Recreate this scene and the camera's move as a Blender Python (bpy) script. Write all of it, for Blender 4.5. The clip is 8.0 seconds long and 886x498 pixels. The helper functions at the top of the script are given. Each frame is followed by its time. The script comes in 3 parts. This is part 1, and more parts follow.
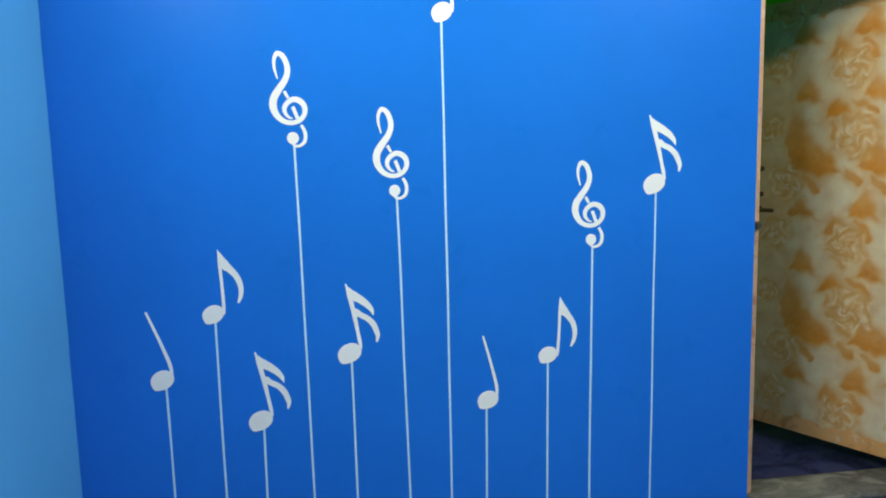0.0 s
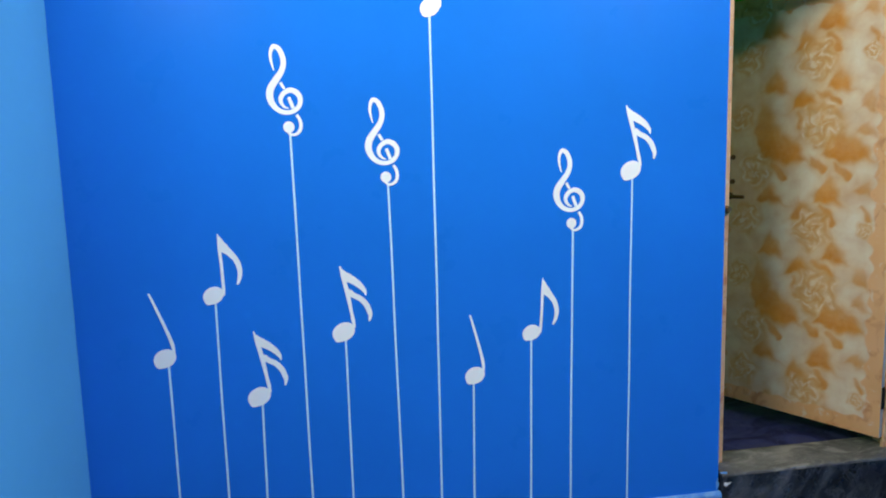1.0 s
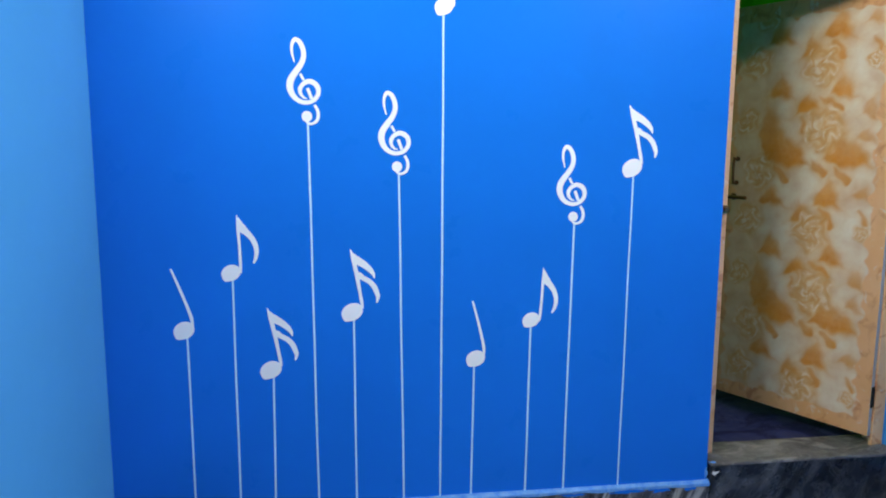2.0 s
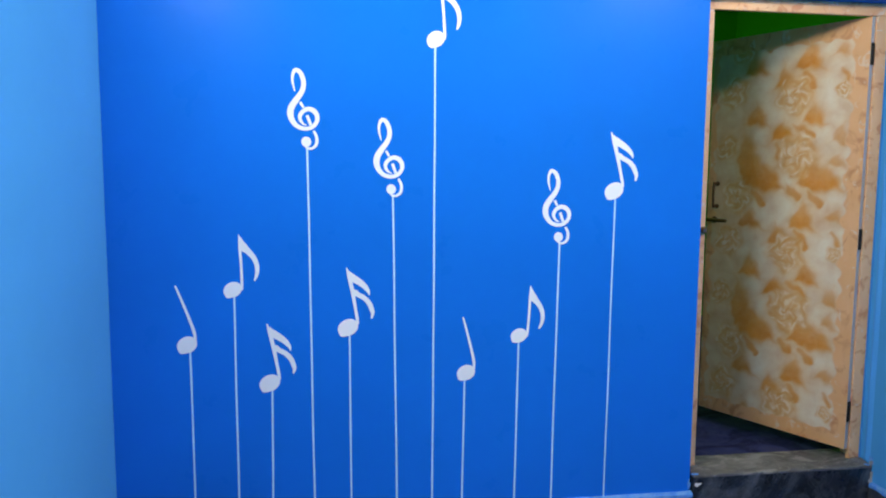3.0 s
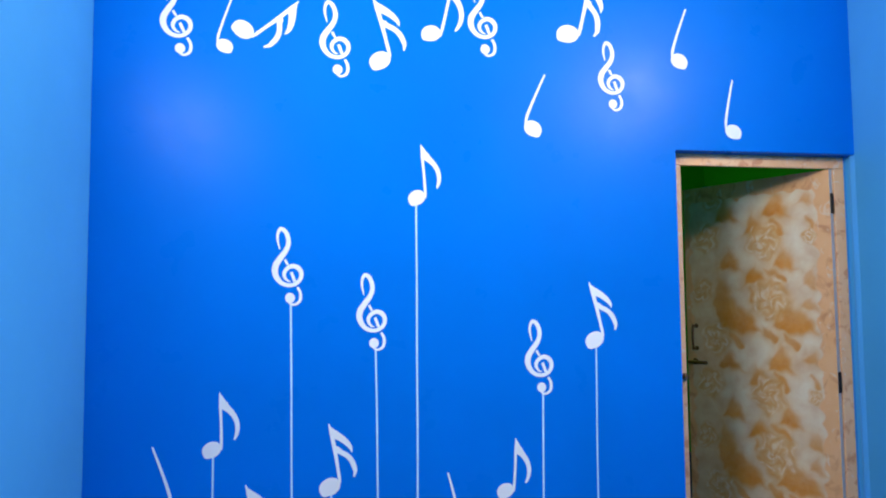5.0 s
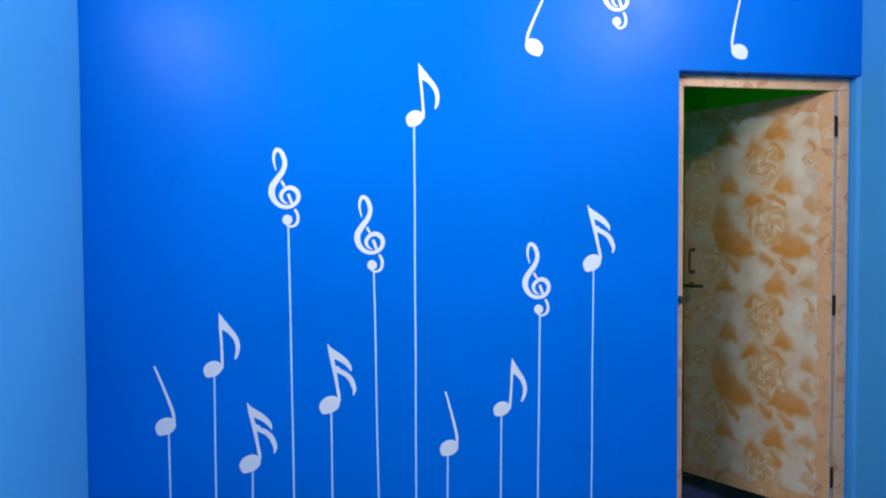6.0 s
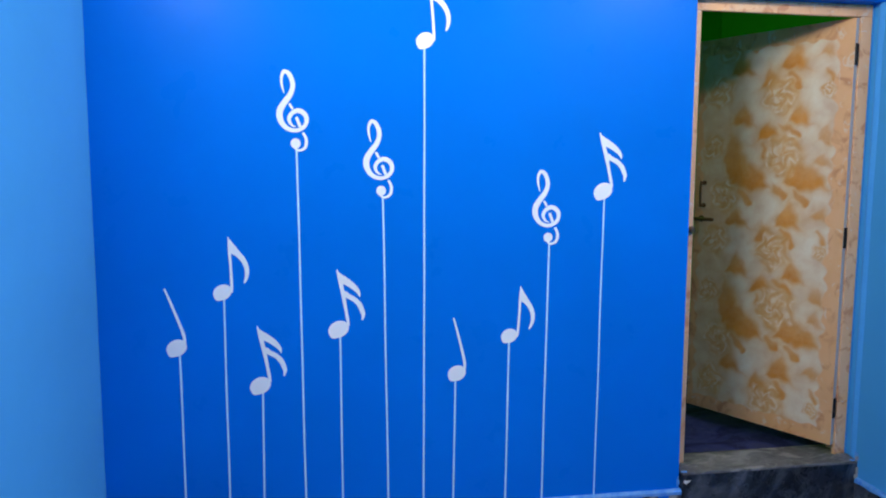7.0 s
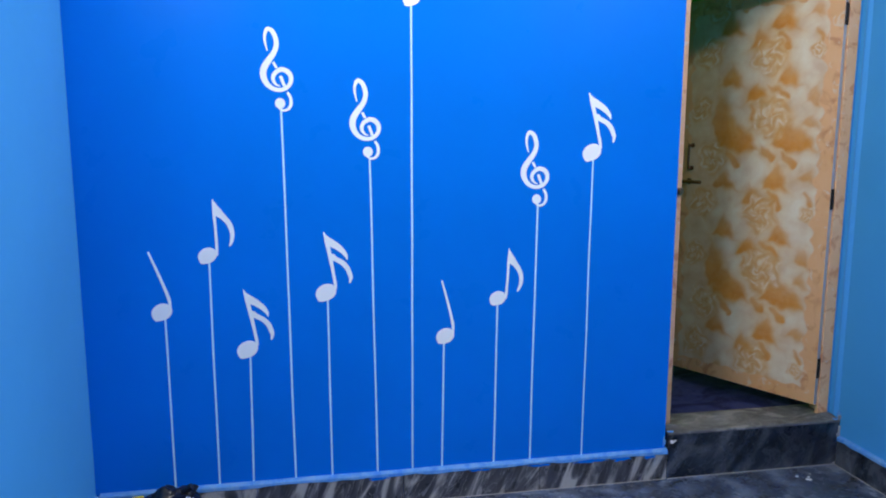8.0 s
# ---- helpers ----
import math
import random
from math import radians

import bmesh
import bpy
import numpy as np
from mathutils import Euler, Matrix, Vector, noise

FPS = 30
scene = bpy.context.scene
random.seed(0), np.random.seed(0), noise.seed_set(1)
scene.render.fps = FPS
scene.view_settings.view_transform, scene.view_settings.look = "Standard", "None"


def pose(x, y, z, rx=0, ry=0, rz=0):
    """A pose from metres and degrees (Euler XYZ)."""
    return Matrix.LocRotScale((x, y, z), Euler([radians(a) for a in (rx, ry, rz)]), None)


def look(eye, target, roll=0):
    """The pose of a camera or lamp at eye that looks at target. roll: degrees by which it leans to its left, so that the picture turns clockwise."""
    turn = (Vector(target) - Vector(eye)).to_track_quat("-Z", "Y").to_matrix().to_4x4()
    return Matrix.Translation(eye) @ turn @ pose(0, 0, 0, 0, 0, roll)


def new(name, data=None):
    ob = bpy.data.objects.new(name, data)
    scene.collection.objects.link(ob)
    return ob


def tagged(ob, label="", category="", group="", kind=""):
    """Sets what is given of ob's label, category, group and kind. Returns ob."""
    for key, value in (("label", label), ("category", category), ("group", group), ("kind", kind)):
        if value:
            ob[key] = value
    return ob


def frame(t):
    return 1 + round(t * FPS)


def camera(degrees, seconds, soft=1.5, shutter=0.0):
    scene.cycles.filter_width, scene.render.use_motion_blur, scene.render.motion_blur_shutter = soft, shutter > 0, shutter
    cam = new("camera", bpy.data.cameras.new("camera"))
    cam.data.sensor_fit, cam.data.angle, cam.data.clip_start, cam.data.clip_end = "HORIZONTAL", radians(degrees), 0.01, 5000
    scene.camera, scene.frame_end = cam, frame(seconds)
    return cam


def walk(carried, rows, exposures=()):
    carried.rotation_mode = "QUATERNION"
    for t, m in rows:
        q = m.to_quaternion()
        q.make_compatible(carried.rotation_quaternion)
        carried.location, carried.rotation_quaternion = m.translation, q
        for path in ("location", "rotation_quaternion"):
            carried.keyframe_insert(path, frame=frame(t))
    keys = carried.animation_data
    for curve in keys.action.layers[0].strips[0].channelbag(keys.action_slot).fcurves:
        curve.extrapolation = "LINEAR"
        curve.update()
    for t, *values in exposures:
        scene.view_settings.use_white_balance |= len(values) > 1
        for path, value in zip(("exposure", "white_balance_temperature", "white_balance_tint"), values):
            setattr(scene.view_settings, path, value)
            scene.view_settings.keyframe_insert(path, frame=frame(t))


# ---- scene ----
cam = camera(62.6, 8.0, soft=1.95)
PATH = [
    (0, (0.905, -2.508, 1.598), (1.181, -0.543, 1.348), -1.4),
    (0.5, (0.873, -2.589, 1.568), (1.172, -0.627, 1.318), -1.4),
    (1, (0.856, -2.646, 1.577), (1.182, -0.691, 1.31), -1.5),
    (1.5, (0.871, -2.71, 1.566), (1.155, -0.746, 1.319), -0.9),
    (1.7, (0.879, -2.742, 1.584), (1.154, -0.781, 1.304), -0.0),
    (2.25, (0.882, -2.835, 1.566), (1.157, -0.874, 1.278), 0.4),
    (2.8, (0.883, -2.915, 1.552), (1.158, -0.952, 1.288), 0.6),
    (3, (0.878, -2.944, 1.557), (1.165, -0.976, 1.348), 0.4),
    (3.5, (0.867, -2.975, 1.596), (1.17, -1.003, 1.463), 0.3),
    (4, (0.868, -2.985, 1.606), (1.191, -1.011, 1.602), -0.1),
    (4.2, (0.9, -2.989, 1.616), (1.211, -1.013, 1.654), -0.2),
    (4.75, (0.887, -2.982, 1.650), (1.212, -1.010, 1.790), -0.4),
    (5.3, (0.873, -2.973, 1.672), (1.21, -1.005, 1.782), -0.5),
    (5.5, (0.881, -2.978, 1.667), (1.207, -1.005, 1.707), -0.5),
    (6, (0.876, -2.959, 1.651), (1.216, -0.99, 1.584), -0.3),
    (6.5, (0.871, -2.951, 1.616), (1.198, -0.985, 1.455), -0.1),
    (7, (0.862, -2.943, 1.574), (1.186, -0.981, 1.357), 0.2),
    (7.5, (0.866, -2.937, 1.554), (1.18, -0.977, 1.305), -0.5),
    (8, (0.855, -2.92, 1.538), (1.217, -0.975, 1.24), 0.1),
]
EXPOSURES = [(0, -0.02, 8300, -5), (0.5, 0.06, 8000, -2), (1.5, 0.05, 7350, 4), (3.5, 0.09, 6900, 9), (4.2, 0.02, 6700, 10), (5.5, -0.13, 6320, 10), (8, -0.03, 6470, 10)]
walk(cam, [(t, look(eye, target, roll)) for t, eye, target, roll in PATH], EXPOSURES)

# ---- light ----
world = bpy.data.worlds.new("world")
scene.world = world
world.use_nodes = True
world.node_tree.nodes["Background"].inputs[0].default_value = (0.5, 0.6, 0.75, 1)
world.node_tree.nodes["Background"].inputs[1].default_value = 0.05


def batten(name, place, towards, watts, length, height, colour):
    lamp = bpy.data.lights.new(name, "AREA")
    lamp.shape, lamp.size, lamp.size_y = "RECTANGLE", length, height
    lamp.energy, lamp.color = watts, colour
    new(name, lamp).matrix_basis = look(place, towards)


# two lamps high on the side walls of the blue room, and an added, unseen fill beyond the door
WARM = (1.0, 0.93, 0.82)
batten("lamp_east", (3.25, -2.30, 3.24), (1.0, -2.05, 3.25), 103, 0.50, 0.12, WARM)
batten("lamp_west", (0.10, -1.68, 2.72), (2.0, -1.46, 2.80), 54, 1.2, 0.12, WARM)
# made-up point source that brightens the green walls; its place is chosen freely
glow = bpy.data.lights.new("fill_green_room", "POINT")
glow.energy, glow.shadow_soft_size, glow.color = 14, 0.08, (1.0, 0.90, 0.72)
new("fill_green_room", glow).location = (2.25, 2.2, 2.9)


# ---- materials ----
class Mat:
    """A node material with a principled shader and short ways to add nodes."""

    def __init__(self, name, rough=0.5, metal=0.0, colour=None):
        self.m = bpy.data.materials.new(name)
        self.m.use_nodes = True
        self.t = self.m.node_tree
        self.b = self.t.nodes["Principled BSDF"]
        self.b.inputs["Roughness"].default_value = rough
        self.b.inputs["Metallic"].default_value = metal
        if colour:
            self.b.inputs["Base Color"].default_value = (*colour, 1)

    def node(self, kind, **links):
        n = self.t.nodes.new(kind)
        for key, value in links.items():
            self.put(n.inputs[key.replace("_", " ")], value)
        return n

    def put(self, socket, value):
        if isinstance(value, bpy.types.NodeSocket):
            self.t.links.new(value, socket)
        else:
            socket.default_value = value

    def coords(self, scale=(1, 1, 1), uv=False, turn=0.0):
        c = self.t.nodes.new("ShaderNodeTexCoord")
        turned = self.node("ShaderNodeMapping", Vector=c.outputs["UV" if uv else "Object"], Rotation=(0, radians(turn), 0))
        m = self.node("ShaderNodeMapping", Vector=turned.outputs[0], Scale=scale)
        return m.outputs[0]

    def noise(self, scale, detail=4, rough=0.55, vector=None, distort=0.0):
        n = self.node("ShaderNodeTexNoise", Scale=scale, Detail=detail, Roughness=rough, Distortion=distort)
        self.put(n.inputs["Vector"], vector if vector is not None else self.coords())
        return n.outputs["Fac"]

    def ramp(self, fac, *stops):
        r = self.t.nodes.new("ShaderNodeValToRGB")
        e = r.color_ramp.elements
        while len(e) < len(stops):
            e.new(0.5)
        for s, (p, c) in zip(e, stops):
            s.position, s.color = p, (*c, 1) if len(c) == 3 else c
        self.put(r.inputs[0], fac)
        return r.outputs["Color"]

    def mix(self, fac, a, b):
        n = self.t.nodes.new("ShaderNodeMix")
        n.data_type = "RGBA"
        for socket, value in zip((n.inputs[0], n.inputs[6], n.inputs[7]), (fac, a, b)):
            self.put(socket, (*value, 1) if isinstance(value, tuple) and len(value) == 3 else value)
        return n.outputs[2]

    def math(self, op, a, b=0.0):
        n = self.t.nodes.new("ShaderNodeMath")
        n.operation = op
        self.put(n.inputs[0], a), self.put(n.inputs[1], b)
        return n.outputs[0]

    def colour(self, c):
        self.put(self.b.inputs["Base Color"], c)
        return self

    def rough(self, r):
        self.put(self.b.inputs["Roughness"], r)
        return self

    def bump(self, height, strength=0.2, distance=0.002):
        n = self.node("ShaderNodeBump", Strength=strength, Distance=distance, Height=height)
        self.put(self.b.inputs["Normal"], n.outputs[0])
        return self


def spread(c, k):
    return tuple(min(1.0, v * k) for v in c)


def paint(name, c, rough=0.4, relief=0.12, spec=0.4):
    """Rolled wall paint: faint unevenness of tone, roller stipple and trowel waves."""
    m = Mat(name, rough)
    m.put(m.b.inputs["Specular IOR Level"], spec)
    big = m.noise(1.3, 3)
    fine = m.noise(38, 3)
    tone = m.ramp(big, (0.3, spread(c, 0.93)), (0.7, spread(c, 1.05)))
    m.colour(m.mix(m.math("MULTIPLY", fine, 0.12), tone, spread(c, 0.8)))
    m.rough(m.ramp(m.noise(5, 4), (0.3, (rough - 0.04,) * 3), (0.7, (rough + 0.05,) * 3)))
    height = m.math("ADD", m.math("MULTIPLY", m.noise(260, 2), 0.25), m.math("MULTIPLY", m.noise(6, 3), 1.6))
    m.bump(height, relief, 0.004)
    return m.m


def stone(name, dark, pale, rough, stretch=(1, 1, 1), dust=0.0, turn=28, veined=0.5, spec=0.5):
    """Dark polished marble with smoky streaks and a few pale veins."""
    m = Mat(name, rough)
    m.put(m.b.inputs["Specular IOR Level"], spec)
    v = m.coords(stretch, turn=turn)
    cloud = m.noise(3.0, 4, 0.5, v, 2.4)
    veins = m.noise(3.4, 6, 0.6, v, 2.0)
    base = m.ramp(cloud, (0.40, dark), (0.52, spread(dark, 2.0)), (0.64, pale))
    vein = m.ramp(veins, (0.485, (0, 0, 0)), (0.5, (veined,) * 3), (0.515, (0, 0, 0)))
    c = m.mix(vein, base, spread(pale, 1.5))
    if dust:
        c = m.mix(m.ramp(m.noise(7, 6), (0.35, (dust * 0.3,) * 3), (0.7, (dust,) * 3)), c, (0.30, 0.28, 0.26))
    m.colour(c)
    m.rough(m.ramp(m.noise(16, 5), (0.3, (rough * 0.75,) * 3), (0.7, (min(1, rough * 1.5),) * 3)))
    m.bump(m.noise(60, 4), 0.06, 0.001)
    return m.m


BLUE = paint("deep_blue_wall_paint", (0.002, 0.176, 0.73), 0.30, spec=0.07)
PALE_BLUE = paint("pale_blue_wall_paint", (0.082, 0.420, 0.82), 0.45, spec=0.15)


def ledge_paint():
    """Pale blue paint over mortar, patchy, with smears of the deep blue."""
    m = Mat("patchy_ledge_paint", 0.6)
    c = m.ramp(m.noise(26, 6, 0.65), (0.36, (0.06, 0.27, 0.76)), (0.5, (0.13, 0.38, 0.79)), (0.70, (0.25, 0.47, 0.78)))
    m.colour(c).bump(m.noise(70, 5), 0.5, 0.004)
    return m.m


LEDGE_BLUE = ledge_paint()
BEAD_BLUE = paint("pale_blue_bead_paint", (0.09, 0.42, 0.88), 0.4, spec=0.15)
GREEN = paint("green_wall_paint", (0.026, 0.55, 0.008), 0.5, spec=0.2)
WHITE_CEILING = paint("white_ceiling_paint", (0.5, 0.5, 0.49), 0.8)
FLOOR_STONE = stone("dark_floor_marble", (0.032, 0.045, 0.074), (0.16, 0.20, 0.28), 0.24, (0.7, 1.2, 1.0), 0.10, veined=0.25, spec=0.95)
STEP_STONE = stone("dark_step_marble", (0.012, 0.016, 0.023), (0.095, 0.105, 0.12), 0.24, (1.7, 1.0, 0.55), turn=-32, veined=0.4)
TREAD_STONE = stone("dusty_tread_marble", (0.030, 0.031, 0.032), (0.26, 0.25, 0.23), 0.55, (1.6, 3.0, 1), 0.55)
SKIRT_STONE = stone("streaked_skirting_marble", (0.042, 0.043, 0.048), (0.42, 0.40, 0.37), 0.30, (3.0, 1.0, 0.7), turn=-22, veined=0.3)
GREEN_FLOOR = stone("dark_blue_floor_marble", (0.022, 0.026, 0.085), (0.05, 0.055, 0.145), 0.85, spec=0.08)


def white_paint():
    m = Mat("white_stencil_paint", 0.45)
    m.colour(m.mix(m.ramp(m.noise(22, 5), (0.35, (0, 0, 0)), (0.75, (0.35,) * 3)), (0.88, 0.91, 0.93), (0.82, 0.86, 0.89)))
    m.bump(m.noise(140, 3), 0.15, 0.001)
    return m.m


WHITE = white_paint()


def line_paint():
    m = Mat("thin_white_line_paint", 0.45)
    m.colour(m.mix(m.ramp(m.noise(30, 6), (0.35, (0, 0, 0)), (0.8, (0.55,) * 3)), (0.56, 0.82, 1.0), (0.38, 0.68, 1.0)))
    return m.m


LINE = line_paint()


def laminate():
    """Printed laminate: pale ground, tan round the motifs and as shade at the free edge, orange petals, cream rose
    outlines and a peach border.
    """
    m = Mat("cream_floral_laminate", 0.40)
    layer = m.t.nodes.new("ShaderNodeAttribute")
    layer.attribute_name = "print"
    split = m.node("ShaderNodeSeparateColor", Color=layer.outputs["Color"])
    grain = m.math("ADD", 0.72, m.math("MULTIPLY", m.noise(42, 5), 0.5))
    ground = m.ramp(m.noise(7.5, 4, 0.5), (0.34, (0.76, 0.54, 0.34)), (0.5, (0.84, 0.69, 0.48)), (0.66, (0.90, 0.80, 0.61)))
    ground = m.mix(m.ramp(m.noise(24, 5, 0.6), (0.50, (0, 0, 0)), (0.75, (0.32,) * 3)), ground, (0.70, 0.52, 0.30))
    tan = m.ramp(m.noise(15, 4, 0.55, None, 0.6), (0.3, (0.68, 0.37, 0.13)), (0.55, (0.78, 0.48, 0.20)), (0.75, (0.86, 0.62, 0.33)))
    c = m.mix(m.math("MULTIPLY", layer.outputs["Alpha"], grain), ground, tan)
    orange = m.ramp(m.noise(9, 4), (0.3, (0.66, 0.23, 0.015)), (0.7, (0.80, 0.32, 0.035)))
    c = m.mix(m.math("MINIMUM", m.math("MULTIPLY", split.outputs[0], grain), 0.95), c, orange)
    c = m.mix(m.math("MULTIPLY", split.outputs[1], m.ramp(m.noise(24, 4), (0.40, (0.03,) * 3), (0.62, (0.62,) * 3))), c, (0.94, 0.84, 0.66))
    peach = m.ramp(m.noise(5, 5), (0.3, (0.82, 0.42, 0.16)), (0.7, (0.90, 0.51, 0.23)))
    peach = m.mix(m.ramp(m.noise(13, 3, 0.5, m.coords((1, 1, 0.8)), 0.8), (0.53, (0, 0, 0)), (0.66, (0.8,) * 3)), peach, (0.62, 0.23, 0.08))
    pale = m.ramp(m.noise(17, 3, 0.5, m.coords((1.3, 1, 1)), 0.9), (0.60, (0, 0, 0)), (0.70, (0.7,) * 3))
    peach = m.mix(pale, peach, (0.84, 0.70, 0.50))
    m.colour(m.mix(m.math("MULTIPLY", split.outputs[2], 0.92), c, peach)).bump(m.noise(90, 3), 0.05, 0.001)
    return m.m


def frame_print():
    m = Mat("peach_floral_frame_laminate", 0.4)
    base = m.ramp(m.noise(6, 5), (0.3, (0.88, 0.48, 0.22)), (0.7, (0.94, 0.60, 0.32)))
    c = m.mix(m.ramp(m.noise(17, 4, 0.5, None, 0.8), (0.54, (0, 0, 0)), (0.66, (0.7,) * 3)), base, (0.66, 0.24, 0.10))
    pale = m.ramp(m.noise(21, 3, 0.5, m.coords((1.2, 1, 1)), 0.9), (0.62, (0, 0, 0)), (0.72, (0.6,) * 3))
    m.colour(m.mix(pale, c, (0.86, 0.74, 0.58))).bump(m.noise(80, 3), 0.06, 0.001)
    return m.m


LAMINATE, FRAME = laminate(), frame_print()
EDGE = Mat("grey_leaf_edge", 0.6, 0, (0.62, 0.60, 0.57)).m
IRON = Mat("dark_iron", 0.5, 0.6, (0.03, 0.028, 0.026)).m
BRONZE = Mat("dark_bronze_handle", 0.4, 0.8, (0.20, 0.10, 0.04)).m
BRASS = Mat("worn_brass", 0.35, 0.9, (0.30, 0.17, 0.08)).m
YELLOW = Mat("yellow_printed_plastic", 0.4, 0, (0.75, 0.55, 0.03)).m
CRUMB = Mat("white_plaster", 0.9, 0, (0.78, 0.77, 0.74)).m


def bag_plastic():
    m = Mat("black_bag_plastic", 0.28)
    m.colour(m.ramp(m.noise(18, 4), (0.3, (0.006, 0.006, 0.008)), (0.7, (0.02, 0.02, 0.026))))
    m.bump(m.noise(45, 5), 0.5, 0.006)
    return m.m


BAG = bag_plastic()


# ---- building helpers ----
def mesh_of(name, bm, *mats):
    me = bpy.data.meshes.new(name)
    bm.to_mesh(me)
    bm.free()
    for m in mats:
        me.materials.append(m)
    return me


def part(name, bm, material, parent=None, label=""):
    ob = new(name, mesh_of(name, bm, material))
    ob.parent = parent
    return tagged(ob, label)


def structure(name, bm, material, label, category):
    return tagged(part(name, bm, material), label, category, kind="structure")


def add_box(bm, lo, hi, bevel=0.0):
    tmp = bmesh.new()
    bmesh.ops.create_cube(tmp, size=1)
    for v in tmp.verts:
        v.co = Vector([l + (c + 0.5) * (h - l) for c, l, h in zip(v.co, lo, hi)])
    if bevel:
        bmesh.ops.bevel(tmp, geom=tmp.edges[:], offset=bevel, segments=2, affect="EDGES", profile=0.6)
    me = bpy.data.meshes.new("tmp")
    tmp.to_mesh(me)
    tmp.free()
    bm.from_mesh(me)
    bpy.data.meshes.remove(me)
    return bm


def box(lo, hi, bevel=0.0):
    return add_box(bmesh.new(), lo, hi, bevel)


def add_rod(bm, a, b, r, segments=14):
    a, b = Vector(a), Vector(b)
    turn = (b - a).to_track_quat("Z", "Y").to_matrix().to_4x4()
    bmesh.ops.create_cone(bm, cap_ends=True, segments=segments, radius1=r, radius2=r, depth=(b - a).length,
                          matrix=Matrix.Translation((a + b) / 2) @ turn)
    return bm


# ---- the room ----
W, H, BACK = 3.32, 3.42, -4.3          # width, height, rear wall
DOOR_X, LINTEL, TREAD = 2.43, 2.315, 0.223
THICK = 0.17

north = bmesh.new()
outline = [(-0.15, -0.2), (DOOR_X, -0.2), (DOOR_X, LINTEL), (W, LINTEL), (W, H + 0.1), (-0.15, H + 0.1)]
front = [[north.verts.new((x, y, z)) for x, z in outline] for y in (0, THICK)]
north.faces.new(front[0]), north.faces.new(front[1][::-1])
for i in range(6):
    north.faces.new((front[0][i], front[1][i], front[1][(i + 1) % 6], front[0][(i + 1) % 6]))
bmesh.ops.recalc_face_normals(north, faces=north.faces[:])
bmesh.ops.bevel(north, geom=[e for e in north.edges if all(v.co.y == 0 and v.co.x > 2 and 0 < v.co.z < 3 or v.co.y == 0 and v.co.x == DOOR_X for v in e.verts)],
                offset=0.006, segments=3, affect="EDGES", profile=0.5)
structure("wall_north", north, BLUE, "deep blue painted feature wall with a doorway", "wall")
structure("wall_west", box((-0.15, BACK, -0.2), (0, -0.0005, H + 0.1)), PALE_BLUE, "pale blue painted plaster side wall", "wall")
structure("wall_east", box((W, BACK, -0.2), (W + 0.15, THICK, H + 0.1)), PALE_BLUE, "pale blue painted plaster wall beside the doorway", "wall")
# unseen rear wall and ceiling, toned darker to hold bounced light down
structure("wall_south", box((-0.15, BACK - 0.15, -0.2), (W + 0.15, BACK, H + 0.1)), BLUE, "unseen rear wall, deep blue to cut bounced light", "wall")
structure("ceiling", box((-0.15, BACK, H), (W + 0.15, 0, H + 0.12)), WHITE_CEILING, "plain white painted ceiling", "ceiling")
structure("floor", box((-0.1, BACK, -0.12), (W + 0.1, 0.05, 0)), FLOOR_STONE, "dark grey polished marble floor with pale streaks", "floor")

# rounded plaster bead where the side wall meets the plane of the feature wall
bead = bmesh.new()
for i in range(24):
    z0, z1 = TREAD + 0.01 + i * (LINTEL - TREAD - 0.012) / 24, TREAD + 0.01 + (i + 1) * (LINTEL - TREAD - 0.012) / 24
    rows = []
    for z in (z0, z1):
        wob = 0.003 * noise.noise((z * 3, 1.7, 0))
        rows.append([bead.verts.new((W + 0.001 - 0.010 * math.sin(math.pi * (k / 8) ** 1.4), -0.003 + wob + 0.045 * k / 8, z)) for k in range(9)])
    for k in range(8):
        bead.faces.new((rows[0][k], rows[1][k], rows[1][k + 1], rows[0][k + 1]))
bmesh.ops.remove_doubles(bead, verts=bead.verts[:], dist=0.0001)
bmesh.ops.recalc_face_normals(bead, faces=bead.faces[:])
for fc in bead.faces:
    fc.smooth = True
structure("trim", bead, BEAD_BLUE, "pale blue rounded plaster bead at the wall corner", "trim")


# the deep blue coat laps unevenly over the side wall in the corner
lap = bmesh.new()
rows = []
for i in range(91):
    z = 0.148 + (H - 0.150) * i / 90
    w = 0.0045 + 0.0050 * noise.noise((z * 5.0, 3.1, 0)) + 0.0030 * noise.noise((z * 17.0, 8.4, 0))
    rows.append([lap.verts.new((x, y, z)) for x, y in ((-0.001, -0.0006), (0.0008, -0.0006), (0.0008, -max(0.0012, w)), (-0.001, -max(0.0012, w)))])
for r, s in zip(rows, rows[1:]):
    for k in range(4):
        lap.faces.new((r[k], r[(k + 1) % 4], s[(k + 1) % 4], s[k]))
lap.faces.new(rows[0]), lap.faces.new(rows[-1][::-1])
bmesh.ops.recalc_face_normals(lap, faces=lap.faces[:])
structure("trim", lap, BLUE, "uneven deep blue paint edge in the corner", "trim")


